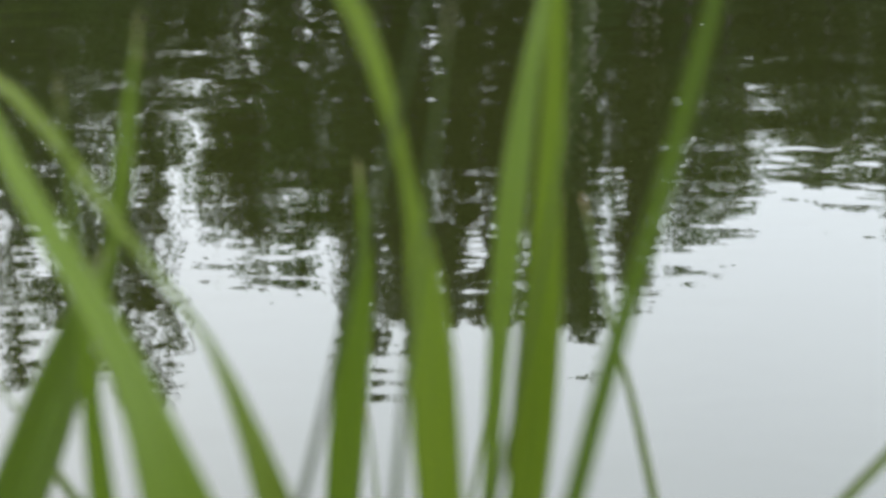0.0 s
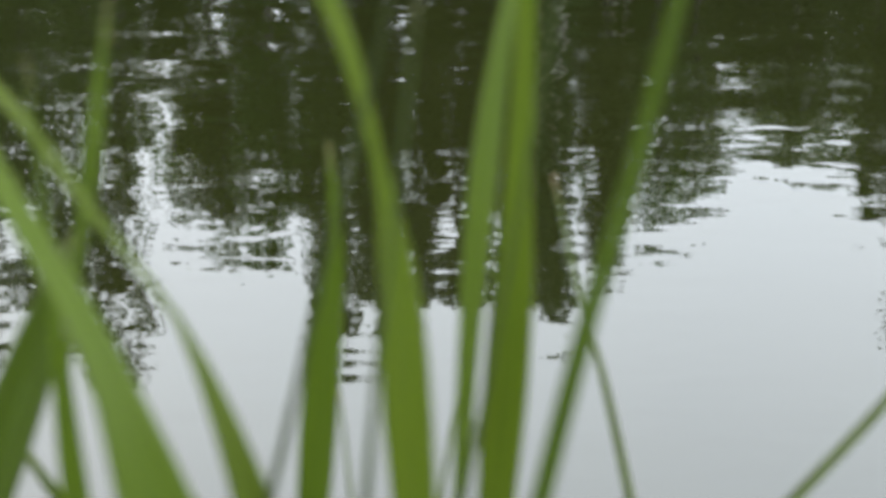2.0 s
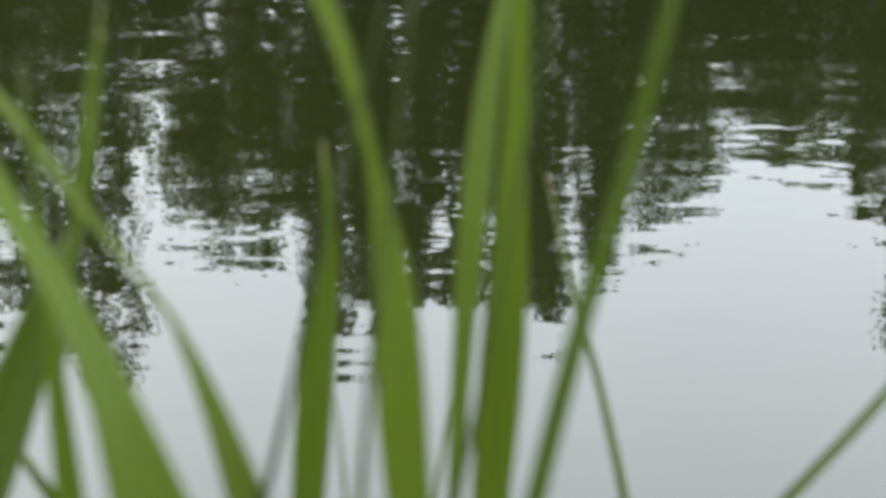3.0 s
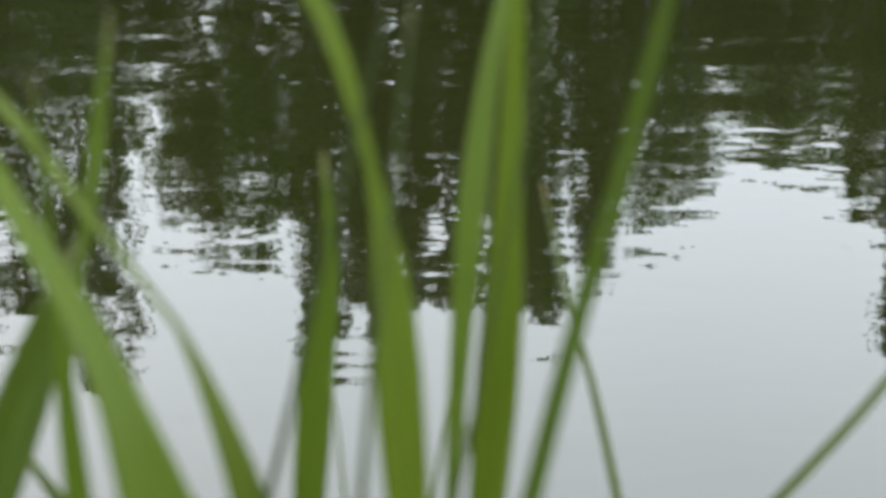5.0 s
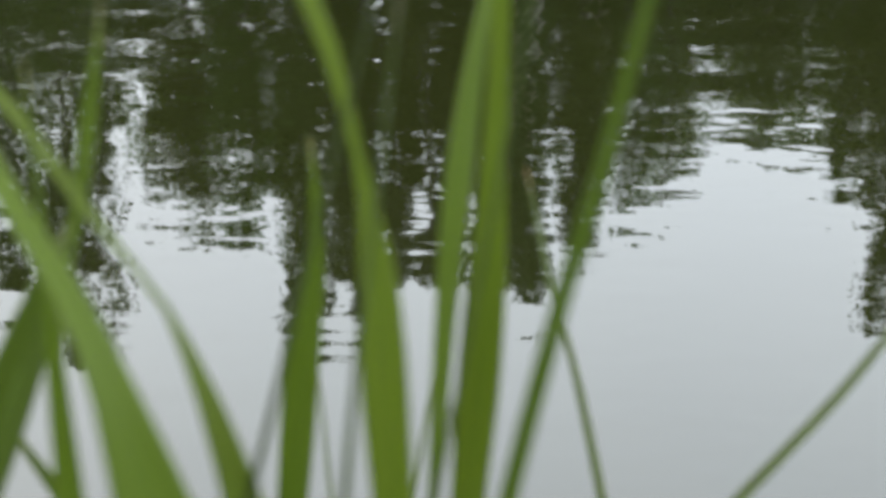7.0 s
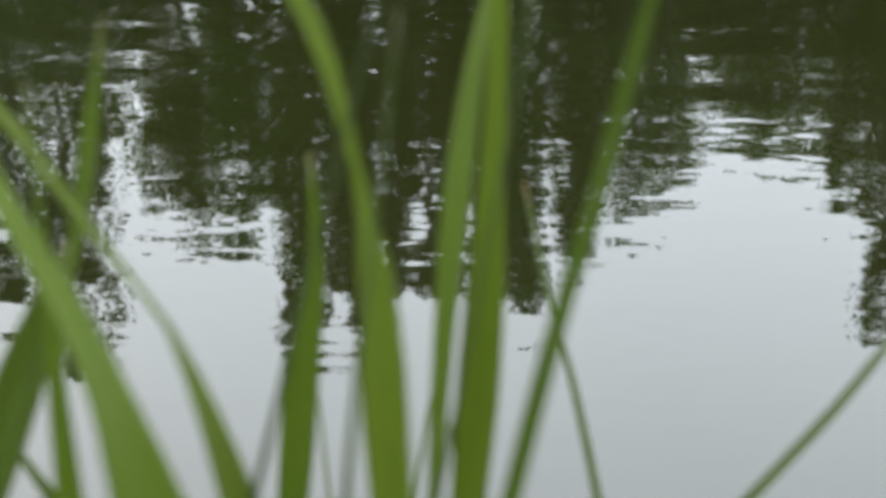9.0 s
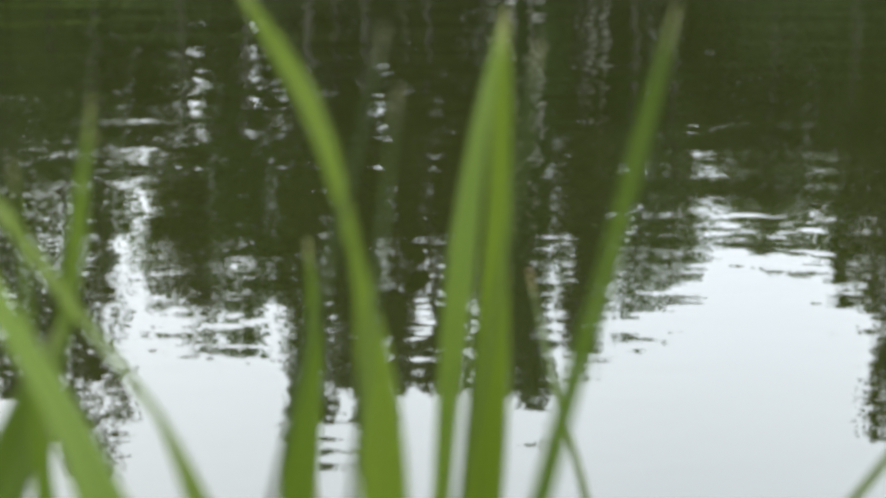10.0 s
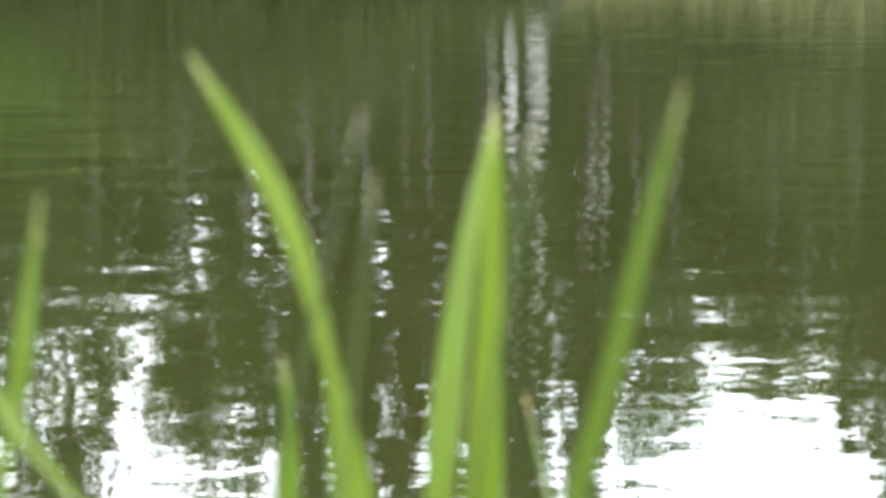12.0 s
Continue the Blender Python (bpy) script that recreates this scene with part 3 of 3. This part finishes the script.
grass_blade("grass_shoot", lime, 15, 0.25, [(0.0181, 0.425, 0.8495, 0.4), (0.0177, 0.425, 0.8371, 3.4), (0.0171, 0.425, 0.8132, 4.8), (0.0162, 0.425, 0.7886, 6.2), (0.0152, 0.425, 0.7632, 9.3), (0.0136, 0.425, 0.7370, 10.6), (0.0117, 0.425, 0.7099, 9.0), (0.0028, 0.425, 0.5119, 7.6), (-0.0003, 0.415, 0.2700, 4.5)], "broad yellow-green grass blade beside a folded one")
grass_blade("grass_stalk", stem, 10, 0.90, [(0.0226, 0.370, 0.8514, 0.7), (0.0195, 0.370, 0.8295, 1.0), (0.0161, 0.370, 0.8069, 1.0), (0.0120, 0.370, 0.7836, 1.0), (0.0080, 0.370, 0.7594, 1.1), (0.0033, 0.370, 0.7345, 1.4), (-0.0209, 0.370, 0.5255, 1.2), (-0.0295, 0.360, 0.2700, 0.7)], "thin dark stalk crossing two upright grass blades")
grass_blade("grass_shoot", pale, 10, 0.25, [(0.0027, 0.430, 0.7354, 0.3), (0.0060, 0.430, 0.7264, 0.8), (0.0089, 0.430, 0.7172, 1.1), (0.0113, 0.430, 0.7077, 1.4), (0.0422, 0.430, 0.5107, 1.2), (0.0532, 0.420, 0.2700, 0.7)], "small slanting grass blade with a brown tip")
grass_blade("grass_stalk", pale, 10, 0.90, [(0.0036, 0.520, 0.7032, 0.7), (0.0015, 0.520, 0.6904, 1.2), (-0.0006, 0.520, 0.6774, 1.4), (-0.0027, 0.520, 0.6641, 1.5), (-0.0196, 0.520, 0.4868, 1.3), (-0.0257, 0.510, 0.2700, 0.7)], "thin pale stalk leaning behind upright blades")
grass_blade("grass_shoot", deep, 35, 0.60, [(0.0468, 0.350, 0.8615, 0.3), (0.0439, 0.350, 0.8490, 2.0), (0.0392, 0.350, 0.8293, 2.8), (0.0346, 0.350, 0.8088, 3.2), (0.0289, 0.350, 0.7879, 3.4), (0.0236, 0.350, 0.7661, 3.7), (0.0186, 0.350, 0.7434, 3.7), (-0.0106, 0.350, 0.5304, 3.1), (-0.0210, 0.340, 0.2700, 1.8)], "stiff dark green rolled grass leaf leaning outwards")
grass_blade("grass_stalk", pale, 10, 0.90, [(0.0294, 0.520, 0.7656, 0.6), (0.0337, 0.520, 0.7467, 1.4), (0.0382, 0.520, 0.7274, 1.9), (0.0441, 0.520, 0.7080, 2.3), (0.0490, 0.520, 0.6880, 2.7), (0.0536, 0.520, 0.6674, 3.0), (0.0780, 0.520, 0.4886, 2.5), (0.0868, 0.510, 0.2700, 1.5)], "slender pale green stalk leaning the other way")
grass_blade("grass_shoot", pale, 10, 0.70, [(0.1414, 0.470, 0.7546, 0.6), (0.1276, 0.470, 0.7356, 2.2), (0.1139, 0.470, 0.7159, 3.0), (0.0985, 0.470, 0.6970, 3.3), (0.0826, 0.470, 0.6778, 3.6), (-0.0116, 0.470, 0.4943, 3.1), (-0.0452, 0.460, 0.2700, 1.8)], "pale green grass stalk leaning far to one side")
grass_blade("grass_shoot", lime, 15, 0.25, [(-0.1090, 0.450, 0.7145, 0.4), (-0.1061, 0.450, 0.7094, 2.1), (-0.1029, 0.450, 0.7044, 3.5), (-0.0997, 0.450, 0.6994, 4.1), (-0.0966, 0.450, 0.6943, 4.6), (-0.0228, 0.450, 0.5034, 3.9), (0.0036, 0.440, 0.2700, 2.3)], "small light green grass leaf low among others")
grass_blade("grass_stalk", pale, 10, 0.90, [(-0.1360, 0.470, 0.7455, 0.3), (-0.1277, 0.470, 0.7311, 0.7), (-0.1189, 0.470, 0.7168, 1.1), (-0.1102, 0.470, 0.7020, 1.2), (-0.1015, 0.470, 0.6868, 1.4), (-0.0350, 0.470, 0.4993, 1.2), (-0.0112, 0.460, 0.2700, 0.7)], "thin dry brownish stalk leaning behind broad leaves")

# a dry flake caught near the upright blade's tip
bm = bmesh.new()
bmesh.ops.create_icosphere(bm, subdivisions=2, radius=0.0006)
for v in bm.verts:
    v.co = Vector((v.co.x * 1.1 + 0.3 * v.co.z, v.co.y * 0.35, v.co.z * 0.8 + 0.0001 * noise.noise(v.co * 3000))) + Vector((-0.0686, 0.3842, 0.8293)) - upright.location
part("flake", bm, pale, upright, "pale dry flake stuck near the tip")

# a drop of dew on the twisted blade
bm = bmesh.new()
bmesh.ops.create_uvsphere(bm, u_segments=12, v_segments=8, radius=0.00035)
for v in bm.verts:
    v.co.z *= 1.2 if v.co.z < 0 else 0.9
dew = new("dew_drop", mesh_of("dew_drop", bm, dew_mat))
dew.location = (-0.0120, 0.3755, 0.7892)
tagged(dew, "tiny clear dew drop clinging to a grass blade", "dew drop")
